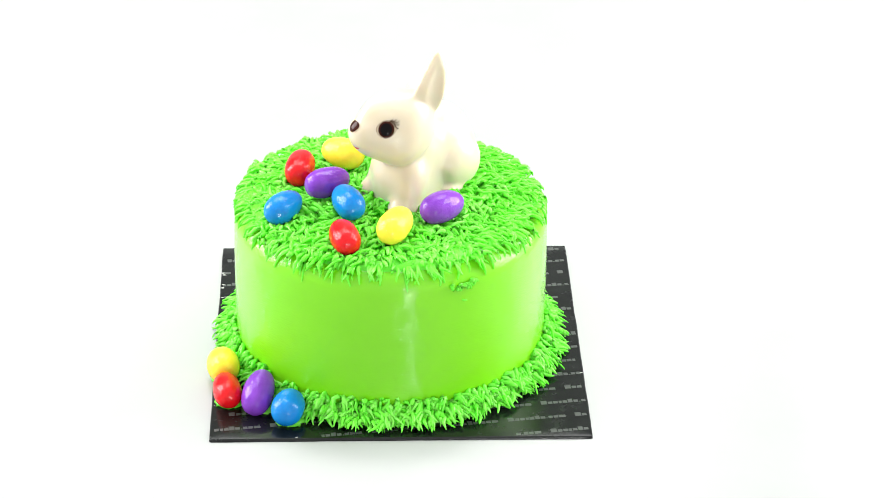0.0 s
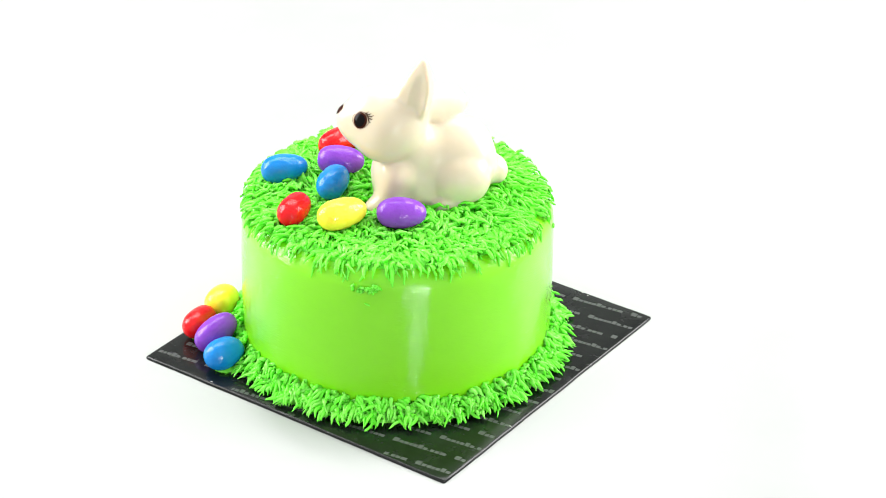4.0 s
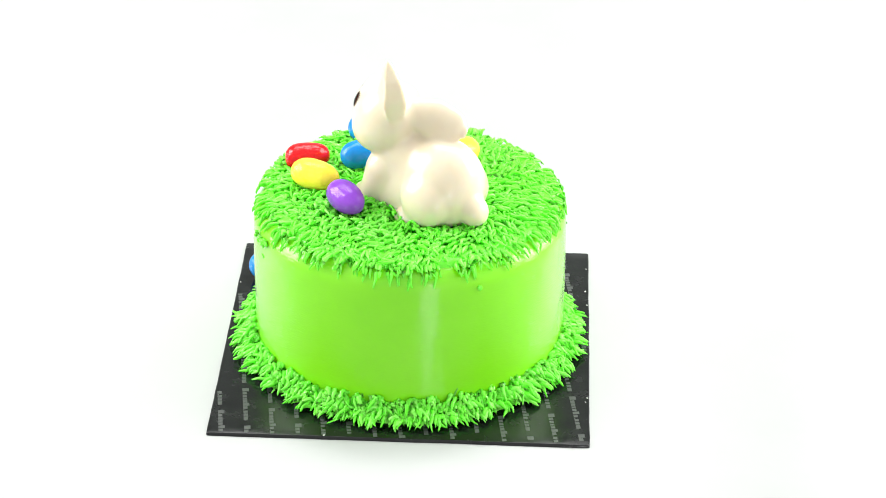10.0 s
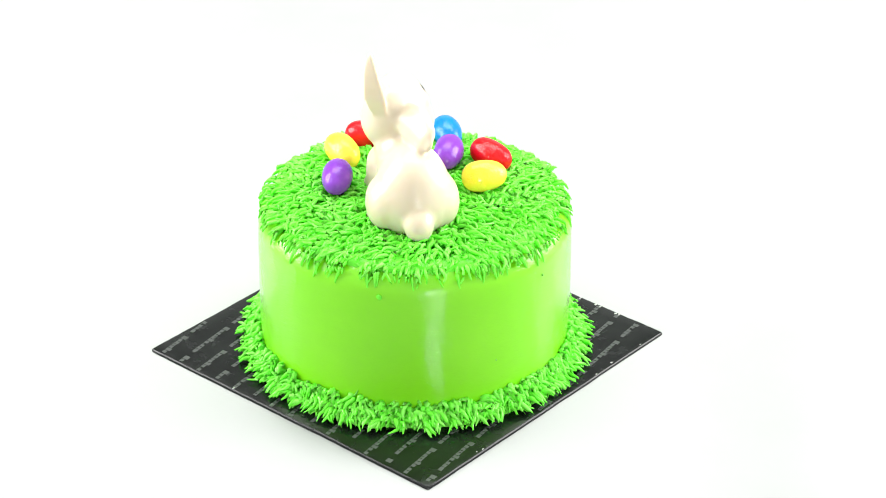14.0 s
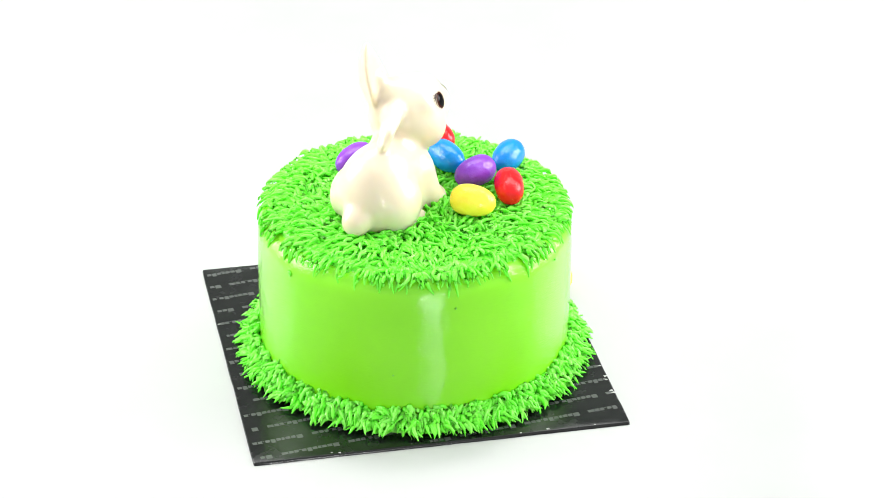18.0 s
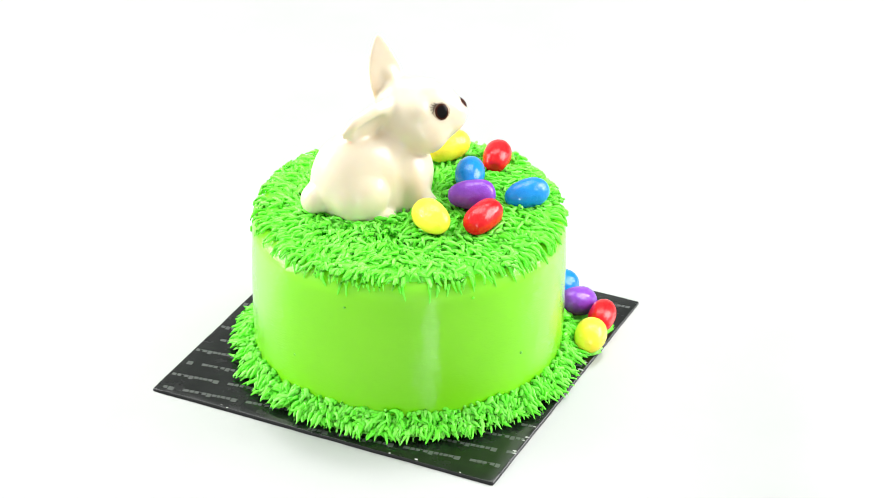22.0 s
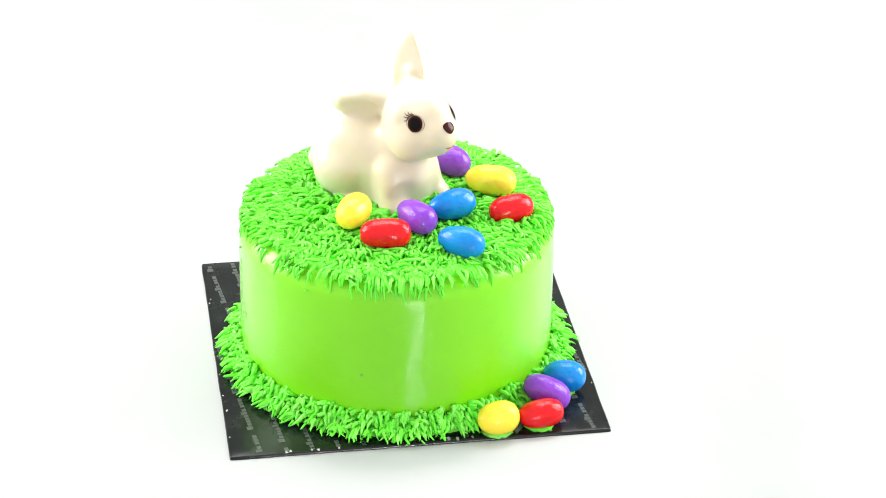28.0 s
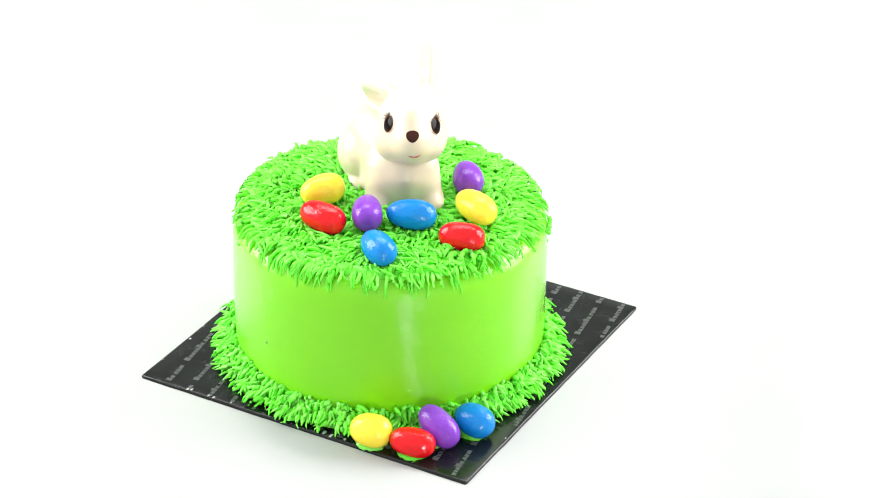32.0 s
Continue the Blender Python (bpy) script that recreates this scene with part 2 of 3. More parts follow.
def strands(paths, bed, tip_size, sides=5):
    """Tapered, bent tubes of cream in one mesh, on their bed. Each path: base, middle, tip, radius."""
    verts, faces = bed
    steps = (0.0, 0.18, 0.36, 0.54, 0.72, 0.86, 0.96)
    for n_path, (p0, p1, p2, r) in enumerate(paths):
        start = len(verts)
        blunt = tip_size + 0.36 * ((n_path * 0.618) % 1.0)
        swell = (0.85, 1.05, 1.08, 1.0, 0.6 + 0.4 * blunt, 0.3 + 0.65 * blunt, blunt * 0.8)
        for s, k in zip(steps, swell):
            c = p0 * (1 - s) ** 2 + p1 * 2 * s * (1 - s) + p2 * s * s
            d = ((p1 - p0) * (1 - s) + (p2 - p1) * s).normalized()
            a = d.orthogonal().normalized()
            b = d.cross(a)
            bend = n_path * 2.399 + s * 7.5
            c = c + (a * math.sin(bend) + b * math.cos(bend * 1.3)) * (r * 0.30 * min(1.0, s * 3))
            k *= 1 + 0.14 * math.sin(n_path * 5.1 + s * 13)
            for j in range(sides):
                w = j / sides * 2 * math.pi
                verts.append(c + (a * math.cos(w) + b * math.sin(w)) * (r * k))
        verts.append(p2)
        n = len(steps)
        for i in range(n - 1):
            for j in range(sides):
                k = (j + 1) % sides
                faces.append((start + i * sides + j, start + i * sides + k, start + (i + 1) * sides + k, start + (i + 1) * sides + j))
        tip = start + n * sides
        for j in range(sides):
            faces.append((start + (n - 1) * sides + j, start + (n - 1) * sides + (j + 1) % sides, tip))
        faces.append(tuple(start + j for j in reversed(range(sides))))
    me = bpy.data.meshes.new("strands")
    me.from_pydata([tuple(v) for v in verts], [], faces)
    return me


def top_paths(rng):
    """Tufts squeezed from a many-holed nozzle: strands rise together, then fall one way."""
    paths = []
    gap = 0.0084
    for i in range(-18, 19):
        for j in range(-20, 21):
            x = (i + 0.5 * (j % 2)) * gap + rng.uniform(-1, 1) * 0.002
            y = j * gap * 0.87 + rng.uniform(-1, 1) * 0.002
            r = math.hypot(x, y)
            if r > 0.0955:
                continue
            out = math.atan2(y, x)
            rim = min(1.0, max(0.0, (r - 0.072) / 0.022))
            flow = out + noise.noise(Vector((x * 30, y * 30, 1.7))) * 2.6 * (1 - 0.75 * rim) + rng.gauss(0, 0.3)
            fx, fy = x + CAKE_X - 0.012, y + CAKE_Y - 0.020
            ahead, aside = -0.65 * fx - 0.76 * fy, 0.76 * fx - 0.65 * fy
            seat = math.hypot(ahead / 0.044, aside / 0.032)
            if seat < 0.6:
                continue
            mound = 0.0030 * max(0.0, 1 - abs(seat - 1.05) / 0.35)
            for _, ex, ey, _, length, girth, azimuth, *_ in UPPER_EGGS:
                gx, gy, c, sn = x + CAKE_X - ex, y + CAKE_Y - ey, math.cos(radians(azimuth)), math.sin(radians(azimuth))
                ring = math.hypot((gx * c + gy * sn) / (length / 2), (gy * c - gx * sn) / (girth / 2))
                mound = max(mound, 0.0026 * max(0.0, 1 - abs(ring - 1.15) / 0.5))
            across = Vector((-math.sin(flow), math.cos(flow), 0))
            many = rng.randint(7, 9)
            for k in range(many):
                a = flow + rng.gauss(0, 0.24) + (k / many - 0.5) * 0.5
                lift = rng.uniform(0.0050, 0.0085) * (1 - 0.25 * rim)
                run = rng.uniform(0.0070, 0.0155)
                drop = rng.uniform(0.1, 0.95) * lift
                if rim > 0.6:
                    run, drop = rng.uniform(0.006, 0.0115), rng.uniform(-0.0065, 0.0045)
                d = Vector((math.cos(a), math.sin(a), 0))
                p0 = Vector((x, y, -0.001 + mound)) + across * ((k / many - 0.5) * 0.0085 + rng.gauss(0, 0.0008)) + d * rng.gauss(-0.002, 0.0022)
                side = across * rng.gauss(0, 0.0036)
                p1 = p0 + d * run * rng.uniform(0.2, 0.5) + Vector((0, 0, lift * 1.5)) + side
                p2 = p0 + d * run + Vector((0, 0, 0.001 + drop)) - side * 0.6
                over = math.hypot(p2.x, p2.y) - 0.1066
                if over > 0:
                    p2 -= Vector((p2.x, p2.y, 0)).normalized() * over
                paths.append((p0, p1, p2, rng.uniform(0.0011, 0.0017)))
    return paths


def rim_paths(rng):
    """The long drips that hang over the cake's upper edge."""
    short, hanging = [], []
    for k in range(250):
        a = rng.uniform(0, 2 * math.pi)
        r = rng.uniform(0.093, 0.097)
        d = Vector((math.cos(a), math.sin(a), 0))
        side = Vector((-d.y, d.x, 0))
        p0 = d * r + Vector((0, 0, 0.001))
        long = rng.random() ** 3
        p1 = d * rng.uniform(0.1020, 0.1070) + Vector((0, 0, rng.uniform(0.001, 0.005))) + side * rng.gauss(0, 0.002)
        p2 = d * rng.uniform(0.1055, 0.1082) + Vector((0, 0, -0.0035 - 0.0105 * long)) + side * rng.gauss(0, 0.0025)
        (hanging if long > 0.2 else short).append((p0, p1, p2, rng.uniform(0.0009, 0.0014)))
    return short, hanging


def foot_paths(rng):
    """The shaggy border round the foot: tufts that flow from the side out over the board."""
    tufts = []
    count = 70
    for k in range(count):
        paths = []
        reach = rng.uniform(0.85, 1.08)
        for row in range(3):
            a = (k + 0.37 * row + rng.uniform(-0.3, 0.3)) / count * 2 * math.pi
            d = Vector((math.cos(a), math.sin(a), 0))
            at = d * 0.116
            side = Vector((-d.y, d.x, 0))
            near = min(math.hypot(CAKE_X + at.x - ex, CAKE_Y + at.y - ey) for ex, ey in LOW_EGGS)
            if near < 0.0125:
                continue
            sway = rng.gauss(0, 0.0035)
            for n in range(rng.randint(9, 12)):
                if row == 0:
                    r0, z0, r2, z2 = rng.uniform(0.1062, 0.109), rng.uniform(0.008, 0.0165), rng.uniform(0.1105, 0.1175), rng.uniform(0.003, 0.011)
                elif row == 1:
                    r0, z0, r2, z2 = rng.uniform(0.108, 0.1115), rng.uniform(0.004, 0.0105), rng.uniform(0.114, 0.123), rng.uniform(0.001, 0.0065)
                else:
                    r0, z0, r2, z2 = rng.uniform(0.110, 0.115), rng.uniform(0.0015, 0.0055), rng.uniform(0.117, 0.128), rng.uniform(0.0011, 0.004)
                r2 = r0 + (r2 - r0) * reach
                s = rng.gauss(0, 0.0030)
                p0 = d * r0 + side * s + Vector((0, 0, z0))
                p2 = d * r2 + side * (s * 1.2 + sway + rng.gauss(0, 0.0030)) + Vector((0, 0, z2))
                p1 = p0 * 0.6 + p2 * 0.4 + Vector((0, 0, rng.uniform(0.002, 0.0085))) + side * rng.gauss(0, 0.0040)
                paths.append((p0, p1, p2, rng.uniform(0.0011, 0.0018)))
        if paths:
            tufts.append(paths)
    return tufts


def cake():
    thing = new("cake")
    tagged(thing, "round green iced cake with piped cream grass", "cake")
    bm = bmesh.new()
    high = TOP - BASE
    line = [(0.02, 0), (0.1065, 0), (CAKE_R, 0.002)]
    line += [(CAKE_R + 0.0006 * math.sin(z / high * 3.1), z) for z in [high * k / 16 for k in range(1, 13)]]
    soft = 0.0145
    line += [(CAKE_R - soft + soft * math.cos(a), high - soft + soft * math.sin(a)) for a in [radians(k) for k in range(0, 91, 10)]]
    line += [(0.06, high), (0.0, high)]
    ring_n = 160
    rings = []
    for r, z in line:
        if r == 0.0:
            rings.append([bm.verts.new((0, 0, z))])
            continue
        ring = []
        for k in range(ring_n):
            a = k / ring_n * 2 * math.pi
            wob = 1 + 0.004 * noise.noise(Vector((math.cos(a) * 1.6, math.sin(a) * 1.6, z * 14)))
            ring.append(bm.verts.new((r * wob * math.cos(a), r * wob * math.sin(a), z)))
        rings.append(ring)
    for a, b in zip(rings, rings[1:]):
        for k in range(ring_n):
            j = (k + 1) % ring_n
            bm.faces.new((a[k], a[j], b[j], b[k]) if len(b) > 1 else (a[k], a[j], b[0]))
    bm.faces.new(list(reversed(rings[0])))
    part("icing", bm, M_ICING, thing, "smooth shiny apple-green icing")
    rng = random.Random(11)
    short, hanging = rim_paths(rng)
    top = mesh_part("top_grass", strands(top_paths(rng) + short, top_bed(), 0.32), M_GRASS, thing, "bright green piped cream grass")
    top.location = (0, 0, high)
    tagged(top, kind="stuff")
    for path in hanging:
        drip = mesh_part("cream_drip", strands([path], ([], []), 0.6, 7), M_GRASS, thing)
        drip.location = (0, 0, high)
    verts, faces = foot_bed()
    bed = bpy.data.meshes.new("border_grass")
    bed.from_pydata([tuple(v) for v in verts], [], faces)
    foot = mesh_part("border_grass", bed, M_GRASS, thing, "shaggy green piped cream border")
    for paths in foot_paths(rng):
        mesh_part("cream_tuft", strands(paths, ([], []), 0.20), M_GRASS, foot)
    # a smear of cream that holds the loose eggs at the foot
    bm = bmesh.new()
    for ex, ey in LOW_EGGS:
        x, y = (ex - CAKE_X) * 0.985, (ey - CAKE_Y) * 0.985
        bmesh.ops.create_uvsphere(bm, u_segments=28, v_segments=12, radius=1, matrix=Matrix.Translation((x, y, 0.0008)) @ Matrix.Diagonal((0.0105, 0.0105, 0.0032, 1)))
    for v in bm.verts:
        v.co += Vector((noise.noise(v.co * 420), noise.noise(v.co * 420 + Vector((5, 0, 0))), 0.4 * noise.noise(v.co * 500))) * 0.0028
        v.co.z = max(v.co.z, 0.0001)
    part("cream_dab", bm, M_GRASS, thing, "flattened dab of green cream")
    # a clump of strands that slid down over the edge
    paths = []
    for k in range(22):
        a, z = radians(rng.gauss(-62, 2.4)), high - 0.0105 + rng.gauss(0, 0.0014)
        d, side = Vector((math.cos(a), math.sin(a), 0)), Vector((-math.sin(a), math.cos(a), 0))
        p0 = d * (CAKE_R + 0.0004) + Vector((0, 0, z))
        way = side * rng.gauss(0, 0.0026) + Vector((0, 0, rng.gauss(-0.0012, 0.0022)))
        paths.append((p0, p0 + d * 0.0022 + way * 0.5, p0 + d * 0.0008 + way, rng.uniform(0.0009, 0.0013)))
    mesh_part("cream_clump", strands(paths, ([], []), 0.6), M_GRASS, thing)
    # stray cream on the smooth side, and a crease's shade as a dark strip
    for a, z, wide, tall, mat in (
        (29.5, 0.0977, 0.0017, 0.0021, M_GRASS), (-62.9, 0.0890, 0.0022, 0.0007, M_GRASS), (94.2, 0.0925, 0.0007, 0.0007, M_CRUMB_CREASE),
        (72.4, 0.0423, 0.0006, 0.0006, M_CRUMB_CREASE), (161.2, 0.0450, 0.0013, 0.0010, M_CRUMB_CREASE), (20.6, 0.0185, 0.0007, 0.0042, M_CRUMB_CREASE), (140.0, 0.1005, 0.0009, 0.0008, M_GRASS),
    ):
        bm = bmesh.new()
        bmesh.ops.create_uvsphere(bm, u_segments=18, v_segments=10, radius=1)
        for v in bm.verts:
            k = 1 + 0.45 * noise.noise(v.co * 1.7 + Vector((a, z * 100, 0)))
            v.co = Vector((v.co.x * 0.0007, v.co.y * wide * k, v.co.z * tall * k))
        side_mark = part("crumb_crease_mark", bm, mat, thing)
        out = Vector((math.cos(radians(a)), math.sin(radians(a)), 0)) * (CAKE_R + 0.0005)
        side_mark.matrix_local = pose(out.x, out.y, z + UP - BASE, 0, 0, a) @ pose(0, 0, 0, random.Random(int(a * 10)).uniform(-25, 25))
    return rides(thing, pose(CAKE_X, CAKE_Y, BASE))


cake()


# ---- candy eggs ----
def candy_egg(colour, x, y, z, length, girth, azimuth, lift=0.0, blunt=2.3, taper=0.12, spot="lying on the cream grass"):
    """A sugar-coated egg along its own x axis, blunt at one end."""
    bm = bmesh.new()
    bmesh.ops.create_uvsphere(bm, u_segments=32, v_segments=20, radius=1, matrix=Matrix.Rotation(math.pi / 2, 4, "Y"))
    seed = Vector((x * 900, y * 900, 3))
    for v in bm.verts:
        s = max(-1.0, min(1.0, v.co.x))
        rad = (1 - abs(s) ** blunt) ** (1 / blunt) if abs(s) < 1 else 0
        side = Vector((0, v.co.y, v.co.z))
        if side.length > 1e-6:
            side = side.normalized() * rad * (1 - taper * s)
        k = 1 + 0.025 * noise.noise(v.co * 1.3 + seed)
        v.co = Vector((s * length / 2, side.y * girth / 2 * k, side.z * girth / 2 * k))
    me = bpy.data.meshes.new("candy_egg")
    bm.to_mesh(me)
    bm.free()
    ob = mesh_part("candy_egg", me, CANDY[colour], None)
    tagged(ob, f"shiny {colour} sugar-coated egg {spot}", "candy egg", "candy eggs on the cake" if z > 0.1 else "candy eggs at the cake's foot")
    return rides(ob, pose(x, y, z + UP, 0, -lift, azimuth))


for row in UPPER_EGGS:
    candy_egg(*row)
for row in (
    ("yellow", -0.1220, -0.0505, 0.0125, 0.0285, 0.0225, 102, 0, 2.3, 0.05),
    ("red", -0.1177, -0.0799, 0.0110, 0.0310, 0.0195, 101, 0, 2.4, 0.05),
    ("purple", -0.0962, -0.0871, 0.0139, 0.0340, 0.0210, 75, 25, 2.3, 0.08),
    ("blue", -0.0756, -0.1025, 0.0123, 0.0300, 0.0220, 77, 0, 2.2, 0.05),
):
    candy_egg(*row, spot="at the foot of the cake")


# ---- the rabbit ----
def ellipsoid(p, c, r, turn_z=0.0, pitch=0.0, roll=0.0):
    m = np.array(Euler((radians(roll), radians(pitch), radians(turn_z))).to_matrix())
    q = (p - np.array(c)) @ m
    r = np.array(r)
    k0 = np.sqrt(((q / r) ** 2).sum(-1)) + 1e-9
    k1 = np.sqrt(((q / r ** 2) ** 2).sum(-1)) + 1e-9
    return k0 * (k0 - 1) / k1


def capsule(p, a, b, ra, rb):
    a, b = np.array(a, float), np.array(b, float)
    ab = b - a
    h = np.clip(((p - a) @ ab) / (ab @ ab), 0, 1)
    return np.sqrt(((p - a - h[..., None] * ab) ** 2).sum(-1)) - (ra + (rb - ra) * h)


def blend(d1, d2, k):
    h = np.clip(0.5 + 0.5 * (d2 - d1) / k, 0, 1)
    return d2 * (1 - h) + d1 * h - k * h * (1 - h)


def ear(p, root, mid, tip, normal, wide, thick, hollow, round_end=0.6):
    """A blade swept along a bent line from root to tip, dished on the side of its normal."""
    root, mid, tip = (np.array(v, float) for v in (root, mid, tip))

    def line(k):
        k = k[..., None]
        return (1 - k) ** 2 * root + 2 * k * (1 - k) * mid + k * k * tip

    near = (np.abs(p - (root + tip) / 2) < np.abs(tip - root) / 2 + 24).all(-1)
    out = np.full(p.shape[:-1], 20.0)
    q = p[near]
    best, s = np.full(len(q), 1e9), np.zeros(len(q))
    for k in np.linspace(0, 1, 40):
        gap = ((q - line(np.array(k))) ** 2).sum(-1)
        s = np.where(gap < best, k, s)
        best = np.minimum(gap, best)
    for _ in range(3):
        t = 2 * (1 - s)[:, None] * (mid - root) + 2 * s[:, None] * (tip - mid)
        s = np.clip(s + ((q - line(s)) * t).sum(-1) / (t * t).sum(-1), 0, 1)
    t = 2 * (1 - s)[:, None] * (mid - root) + 2 * s[:, None] * (tip - mid)
    t /= np.linalg.norm(t, axis=-1)[:, None]
    n = np.array(normal, float) - t * (t @ np.array(normal, float))[:, None]
    n /= np.linalg.norm(n, axis=-1)[:, None]
    r = q - line(s)
    u, w, along = (r * np.cross(t, n)).sum(-1), (r * n).sum(-1), (r * t).sum(-1)
    fine, keys = np.linspace(0, 1, 201), (0, 0.25, 0.5, 0.75, 0.9, 0.97, 1)
    soft = np.hanning(33) / np.hanning(33).sum()

    def width(v):
        f = np.interp(fine, keys, tuple(v) + (v[3] * round_end, v[3] * round_end * 0.55, v[3] * 0.3))
        f = np.convolve(np.pad(f, 16, mode="edge"), soft, "valid")
        return np.interp(s, fine, f)

    a, b = width(wide), width(thick)
    k = np.sqrt((u / a) ** 2 + (w / b) ** 2 + (along / b) ** 2) + 1e-9
    d = (k - 1) * np.minimum(a, b)
    cut_k = np.sqrt((u / (a * 0.70)) ** 2 + ((w - b) / (b * hollow)) ** 2 + ((s - 0.60) / 0.32) ** 4) + 1e-9
    cut = (cut_k - 1) * np.minimum(a, b) * hollow * 0.7
    h = np.clip(0.5 - 0.5 * (d + cut) / 1.6, 0, 1)
    out[near] = d * (1 - h) - cut * h + 1.6 * h * (1 - h)
    return out


def upright_ear(p):
    """A leaf with three blunt edges that tapers to its tip and to a free lobe below."""
    z = p[..., 2]
    level = (181, 188, 198, 207, 216, 225, 232)
    cx, cy = np.interp(z, level, (15, 15.6, 15.4, 14.2, 13.4, 13.6, 14.2)), np.interp(z, level, (18.5, 21.2, 23.6, 25.5, 26.6, 26.9, 26.9))
    inner = np.interp(z, level, (2.6, 4.9, 6.2, 5.6, 4.4, 2.7, 0.9))
    u, w = p[..., 0] - cx, p[..., 1] - cy
    side = [u * math.cos(radians(a)) + w * math.sin(radians(a)) - inner for a in (54, 148, -88)]
    along = -u * math.sin(radians(54)) + w * math.cos(radians(54))
    side[0] = side[0] + 2.4 * np.clip(1 - (along / 6.5) ** 2 - ((z - 204) / 17) ** 2, 0, 1)
    d = -blend(blend(-side[0], -side[1], 3.0), -side[2], 3.0)
    caps = np.maximum(z - 231.5, 181 - z)
    return -blend(-d, -caps, 2.5) * 0.93


# the painted eyes: a point of the glaze in mm, and the way it looks
EYES = (((53.5, 15.7, 184.2), (0.80, 0.60, 0.0)), ((43.9, -11.2, 185.2), (0.24, -0.971, -0.03)))


def rabbit_field(p):
    """Signed distance in millimetres; x forward, y to its left, z up."""
    d = ellipsoid(p, (-3, 2, 136), (36, 22, 26), 0, 12)
    d = blend(d, ellipsoid(p, (-20, 1.2, 138), (22, 26.5, 27)), 8)
    d = blend(d, ellipsoid(p, (-7, 1.0, 150), (29, 20.5, 21), 0, 20), 9)
    d = blend(d, ellipsoid(p, (26, 4, 136), (18.5, 19.5, 22), -18), 8)
    d = blend(d, ellipsoid(p, (24, 4.5, 119), (17.5, 18.5, 18), -18), 8)
    d = blend(d, ellipsoid(p, (5, 2, 122), (32, 21, 24)), 6)
    d = blend(d, ellipsoid(p, (19, 6, 157), (20, 17, 18)), 8)
    for sy in (1, -1):
        d = blend(d, ellipsoid(p, (-15, 2 + sy * 19.5, 134), (19, 12, 18)), 3)
        d = blend(d, ellipsoid(p, (-5, 2 + sy * 22.5, 118.5), (13, 7, 6), sy * 6), 3)
        d = blend(d, capsule(p, (26 + sy * 4, 3.8 + sy * 12.5, 141), (31.5 + sy * 5, 2.0 + sy * 16.5, 120), 11.0, 9.5), 6)
        d = blend(d, ellipsoid(p, (37.5 + sy * 5.5, 1.5 + sy * 17.5, 118.5), (9, 8, 7), -18), 5)
    d = blend(d, ellipsoid(p, (-41.5, 1.0, 129.5), (9.5, 10, 11), 0, 20), 4.0)
    head = ellipsoid(p, (32, 7.5, 174.5), (24.5, 23.6, 25.2), -18)
    head = blend(head, ellipsoid(p, (49, 2, 173), (15.6, 15.5, 14), -18, 0), 9)
    head = blend(head, ellipsoid(p, (42.0, 3.8, 185.5), (15.9, 12.6, 15.1), -18), 8)
    head = blend(head, ellipsoid(p, (58, -1.2, 178), (8.5, 8.5, 8.5), -18), 8)
    head = blend(head, ellipsoid(p, (41, 17, 166), (12, 9.5, 11), -18), 8)
    head = blend(head, ellipsoid(p, (35, -9, 166), (12, 9.5, 11), -18), 8)
    head = blend(head, ellipsoid(p, (26, 13.5, 185), (16, 12, 15)), 8)
    head = blend(head, ellipsoid(p, (29.5, -3, 186), (7.5, 11.3, 9)), 4)
    head = blend(head, ellipsoid(p, (49, 1.4, 186.5), (9.5, 5.5, 9.6), -18), 5)
    for at, way in EYES:
        inner = np.array(at) - np.array(way) * 5.9
        head = blend(head, ellipsoid(p, inner, (4.0, 7.4, 7.8), math.degrees(math.atan2(way[1], way[0])), -3), 3)
    d = blend(d, head, 3.0)
    d = blend(d, upright_ear(p), 2.0)
    d = blend(d, capsule(p, (22, 16, 188), (19.5, 19.5, 203), 5, 3.5), 5)
    d = blend(d, ear(p, (14, 6, 184), (1, -2.5, 184), (-23, -8, 178), (0, -0.9, -0.43), (9, 11.5, 13.6, 11.8), (7, 6.5, 6.4, 5.6), 0.6, 0.88), 3)
    return np.maximum(d, 108 - p[..., 2])


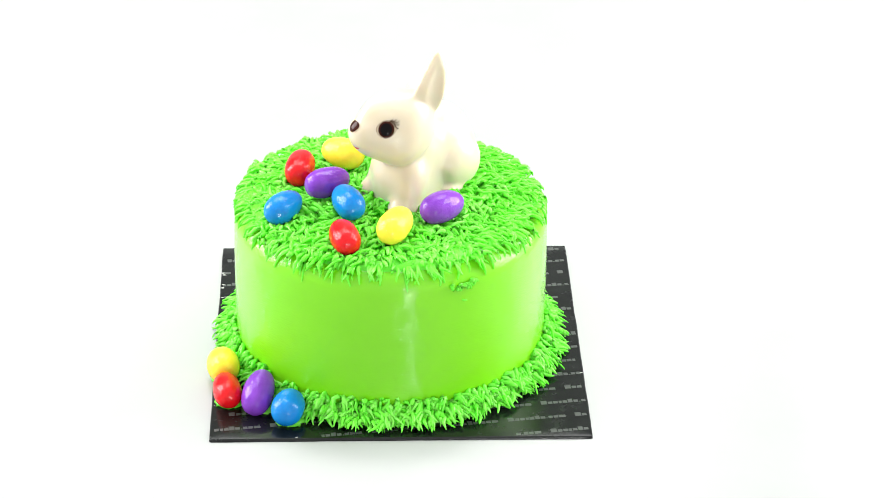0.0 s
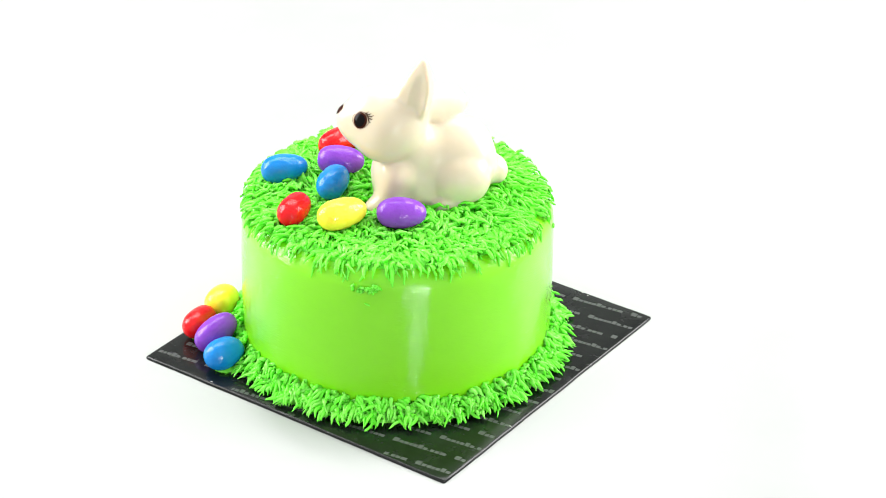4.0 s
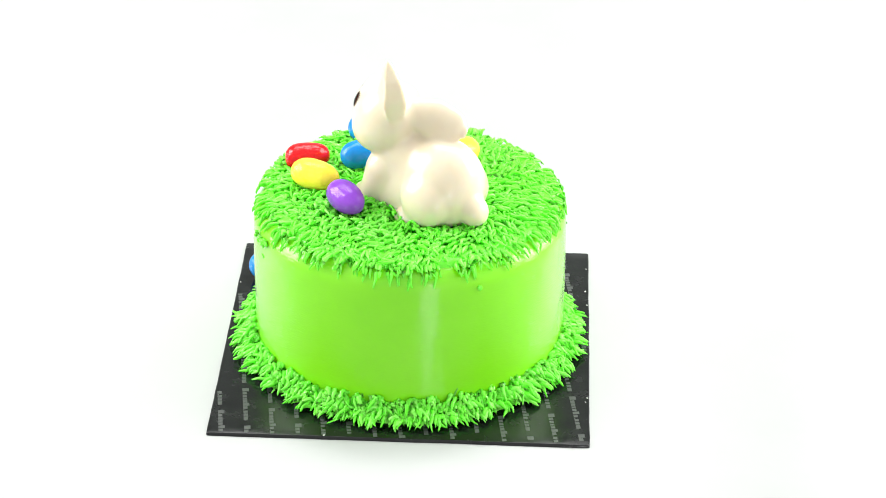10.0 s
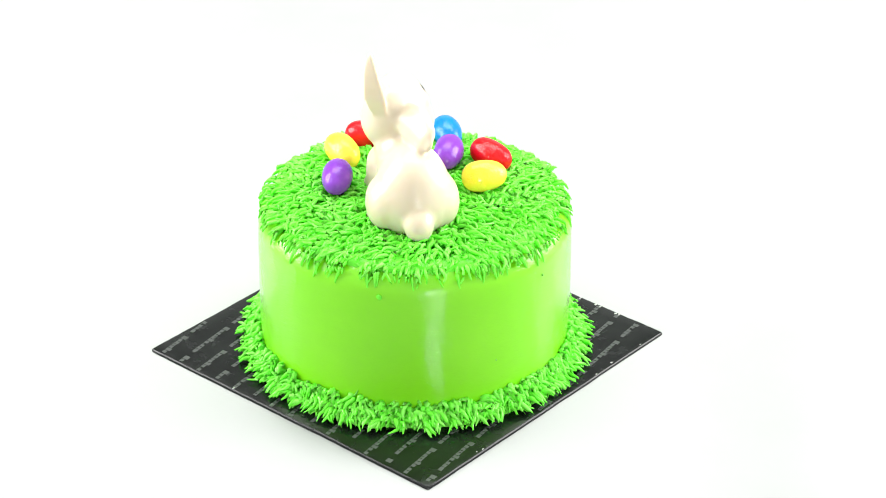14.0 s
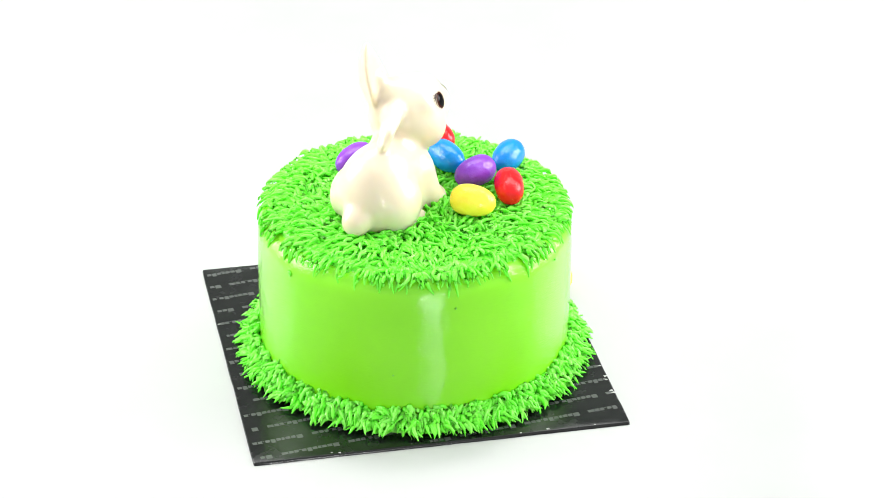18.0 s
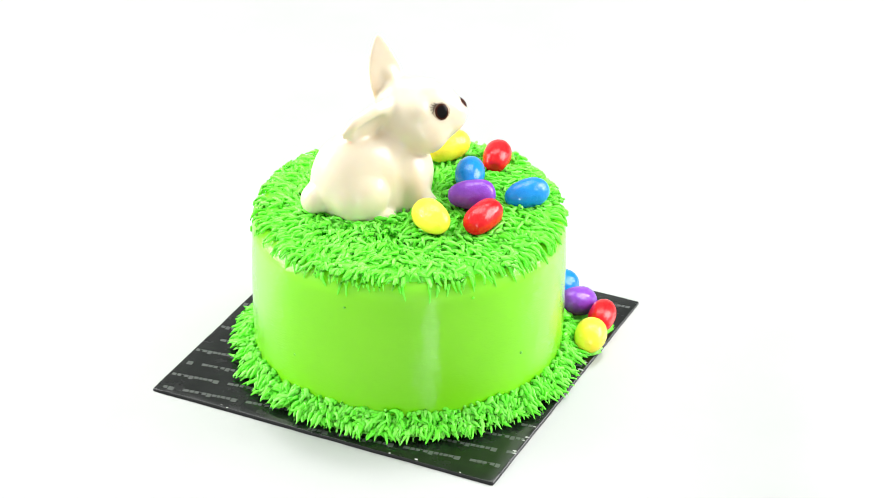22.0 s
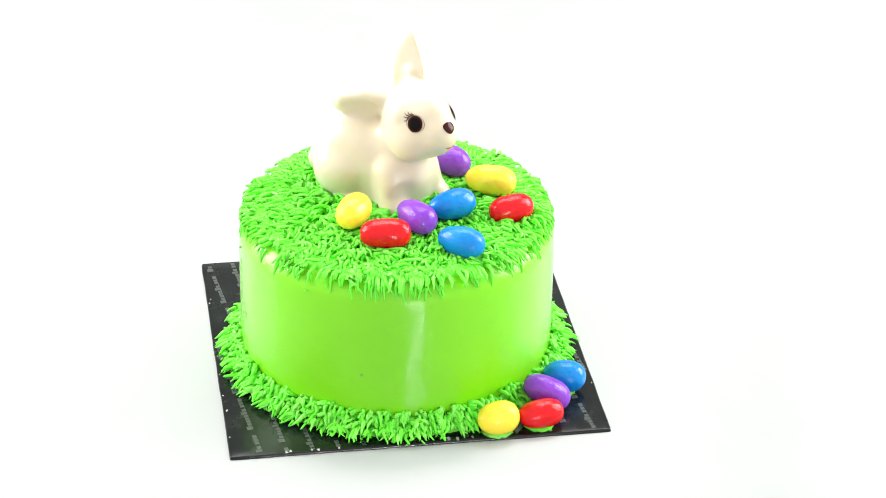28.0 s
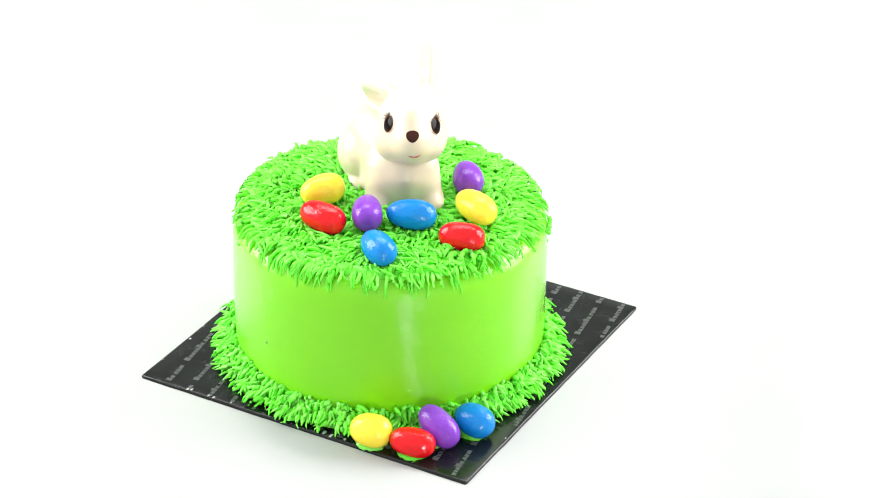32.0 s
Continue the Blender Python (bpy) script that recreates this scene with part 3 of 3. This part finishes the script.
def surface(field, low, high, step):
    """Naive surface nets over a grid: vertices and quads of the zero level."""
    ax = [np.arange(a, b, step) for a, b in zip(low, high)]
    p = np.stack(np.meshgrid(*ax, indexing="ij"), -1)
    f = field(p)
    n = f.shape
    inside = f < 0
    cell = np.zeros((n[0] - 1, n[1] - 1, n[2] - 1), int)
    corners = [(i, j, k) for i in (0, 1) for j in (0, 1) for k in (0, 1)]
    total = np.zeros(cell.shape, int)
    for i, j, k in corners:
        total += inside[i:n[0] - 1 + i, j:n[1] - 1 + j, k:n[2] - 1 + k]
    active = (total > 0) & (total < 8)
    idx = np.argwhere(active)
    cell[active] = np.arange(len(idx))
    acc, cnt = np.zeros((len(idx), 3)), np.zeros(len(idx))
    for a in corners:
        for axis in range(3):
            if a[axis]:
                continue
            b = list(a)
            b[axis] = 1
            fa = f[tuple((idx + a).T)]
            fb = f[tuple((idx + b).T)]
            cross = (fa < 0) != (fb < 0)
            s = np.where(cross, fa / np.where(cross, fa - fb, 1), 0)
            pos = idx + np.array(a, float)
            pos[:, axis] += s
            acc[cross] += pos[cross]
            cnt[cross] += 1
    verts = acc / cnt[:, None] * step + np.array([x[0] for x in ax])
    faces = []
    for axis in range(3):
        u, w = (axis + 1) % 3, (axis + 2) % 3
        sl0, sl1 = [slice(1, -1)] * 3, [slice(1, -1)] * 3
        sl0[axis], sl1[axis] = slice(0, n[axis] - 1), slice(1, n[axis])
        a, b = inside[tuple(sl0)], inside[tuple(sl1)]
        hits = np.argwhere(a != b)
        off = np.ones(3, int)
        off[axis] = 0
        g = hits + off
        flip = a[tuple(hits.T)]
        eu, ew = np.zeros(3, int), np.zeros(3, int)
        eu[u], ew[w] = 1, 1
        quad = np.stack([cell[tuple((g - du * eu - dw * ew).T)] for du, dw in ((1, 1), (0, 1), (0, 0), (1, 0))], 1)
        quad[~flip] = quad[~flip][:, ::-1]
        faces.append(quad)
    return verts, np.concatenate(faces)


def rabbit():
    field = rabbit_field
    verts, faces = surface(field, (-60, -42, 106), (75, 48, 234), 1.25)
    verts, faces = [tuple(v) for v in verts], [tuple(f) for f in faces.tolist()]
    slots = [0] * len(faces)
    head = np.array((32, 7.5, 174.0))

    def painted(centre, outline, slot, rise, dome=0.0, size=5.5, aim=None):
        """A patch of paint: a fan of rings inside the outline (mm), laid on the glaze."""
        centre = np.array(centre, float)
        n = centre - head if aim is None else np.array(aim)
        n /= np.linalg.norm(n)
        u = np.cross((0, 0, 1.0), n)
        u /= np.linalg.norm(u)
        w = np.cross(n, u)
        rings = (0.17, 0.34, 0.5, 0.67, 0.84, 1.0)
        mid = np.array(outline).mean(0)
        pts = np.array([mid] + [tuple(mid + (np.array(o) - mid) * s) for s in rings for o in outline])
        q = centre + n * 6 + pts[:, :1] * u + pts[:, 1:] * w
        for _ in range(40):
            q = q - n * field(q)[:, None] * 0.7
        q = q + n * (rise + dome * np.maximum(1 - (pts ** 2).sum(-1) / size ** 2, 0))[:, None]
        start, m = len(verts), len(outline)
        verts.extend(tuple(v) for v in q)
        for k in range(m):
            faces.append((start, start + 1 + k, start + 1 + (k + 1) % m))
            slots.append(slot)
            for ring in range(len(rings) - 1):
                a, b = start + 1 + ring * m, start + 1 + (ring + 1) * m
                faces.append((a + k, b + k, b + (k + 1) % m, a + (k + 1) % m))
                slots.append(slot)

    def oval(cx, cy, rx, ry, n=28, lean=0.0):
        out = []
        for k in range(n):
            a = k / n * 2 * math.pi
            x, y = rx * math.cos(a), ry * math.sin(a)
            out.append((cx + x * math.cos(lean) - y * math.sin(lean), cy + x * math.sin(lean) + y * math.cos(lean)))
        return out

    def stroke(points, wide):
        left, right = [], []
        for i, (x, y) in enumerate(points):
            a, b = points[max(i - 1, 0)], points[min(i + 1, len(points) - 1)]
            dx, dy = b[0] - a[0], b[1] - a[1]
            ln = math.hypot(dx, dy)
            half = wide / 2 * (1 - 0.8 * i / (len(points) - 1))
            left.append((x - dy / ln * half, y + dx / ln * half))
            right.append((x + dy / ln * half, y - dx / ln * half))
        return left + right[::-1]

    # eyes; the outline's x runs to the rabbit's left, so the nose lies at -x for the left eye
    for (at, aim), s in zip(EYES, (-1, 1)):
        centre = np.array(at)

        def eye(outline, slot, rise, dome=0.0, size=5.5):
            painted(centre, outline, slot, rise, dome, size, aim)

        def almond(wide, high, shift=0.0):
            """Round below, drawn out a little to the two corners."""
            pts = []
            for x, y in oval(0, 0, 1, 1, 40):
                pts.append((shift + wide * x * (1 + 0.10 * abs(x) ** 6), high * y * (1 - 0.10 * abs(x) ** 3)))
            return pts

        eye(almond(6.15, 5.65), 7, 0.06, 0.2, 7.5)
        eye(almond(5.85, 5.38), 1, 0.12, 0.2, 7.5)
        eye(oval(-s * 0.2, 0.1, 5.3, 5.15, 36), 2, 0.22, 0.9, 5.9)
        eye(oval(-s * 0.1, 0.2, 3.9, 4.0, 32), 3, 0.28, 0.9, 5.9)
        eye(stroke([(-s * 6.3, 1.4), (-s * 5.2, 3.8), (-s * 3.2, 5.1), (-s * 0.4, 5.5), (s * 2.6, 4.9)], 0.95), 4, 0.2)
        for x0, y0, x1, y1 in ((-2.4, 5.3, -4.6, 7.0), (-4.0, 4.8, -7.0, 6.6), (-5.2, 4.0, -8.9, 5.4), (-5.9, 3.0, -9.1, 3.2), (-6.2, 1.4, -8.6, 0.5)):
            mx, my = (x0 + x1) / 2 - 0.3, (y0 + y1) / 2 - 0.8
            eye(stroke([(s * x0, y0), (s * mx, my), (s * x1, y1)], 0.6), 4, 0.16)
    nose = (65.7, -3.4, 184.9)
    painted(nose, [(4.2 * math.sin(a) * (1 + 0.20 * math.cos(a)), 3.9 * math.cos(a) - 0.4) for a in [-k / 28 * 2 * math.pi for k in range(28)]], 5, 0.2, 0.5, 5.0)
    mouth = (64.4, -1.5, 169.2)
    painted(mouth, [(-4.7, 1.2), (-2.6, -0.9), (0, -1.8), (2.6, -0.9), (4.7, 1.2), (2.2, 0.9), (0, 0.3), (-2.2, 0.9)], 6, 0.15)
    me = bpy.data.meshes.new("rabbit_figurine")
    me.from_pydata([((x) / 1000, y / 1000, (z - 112.0) / 1000) for x, y, z in verts], [], faces)
    me.update()
    ob = mesh_part("rabbit_figurine", me, [M_CERAMIC, M_EYE_WHITE, M_EYE_BROWN, M_EYE_BLACK, M_LINE, M_NOSE, M_LIP, M_LID], None)
    me.polygons.foreach_set("material_index", slots)
    tagged(ob, "glossy cream ceramic rabbit with one folded ear on the cake", "figurine")
    return rides(ob, pose(0.012, 0.020, 0.112 + UP, 0, 0, math.degrees(math.atan2(-0.76, -0.65))))


rabbit()


# ---- everything on the board turns with it ----
def motions():
    for ob, m in TURNS:
        rows = []
        for k in range(65):
            t = k * 0.5
            rows.append((t, pose(0, 0, 0, 0, 0, turn(t)) @ m))
        walk(ob, rows)


motions()
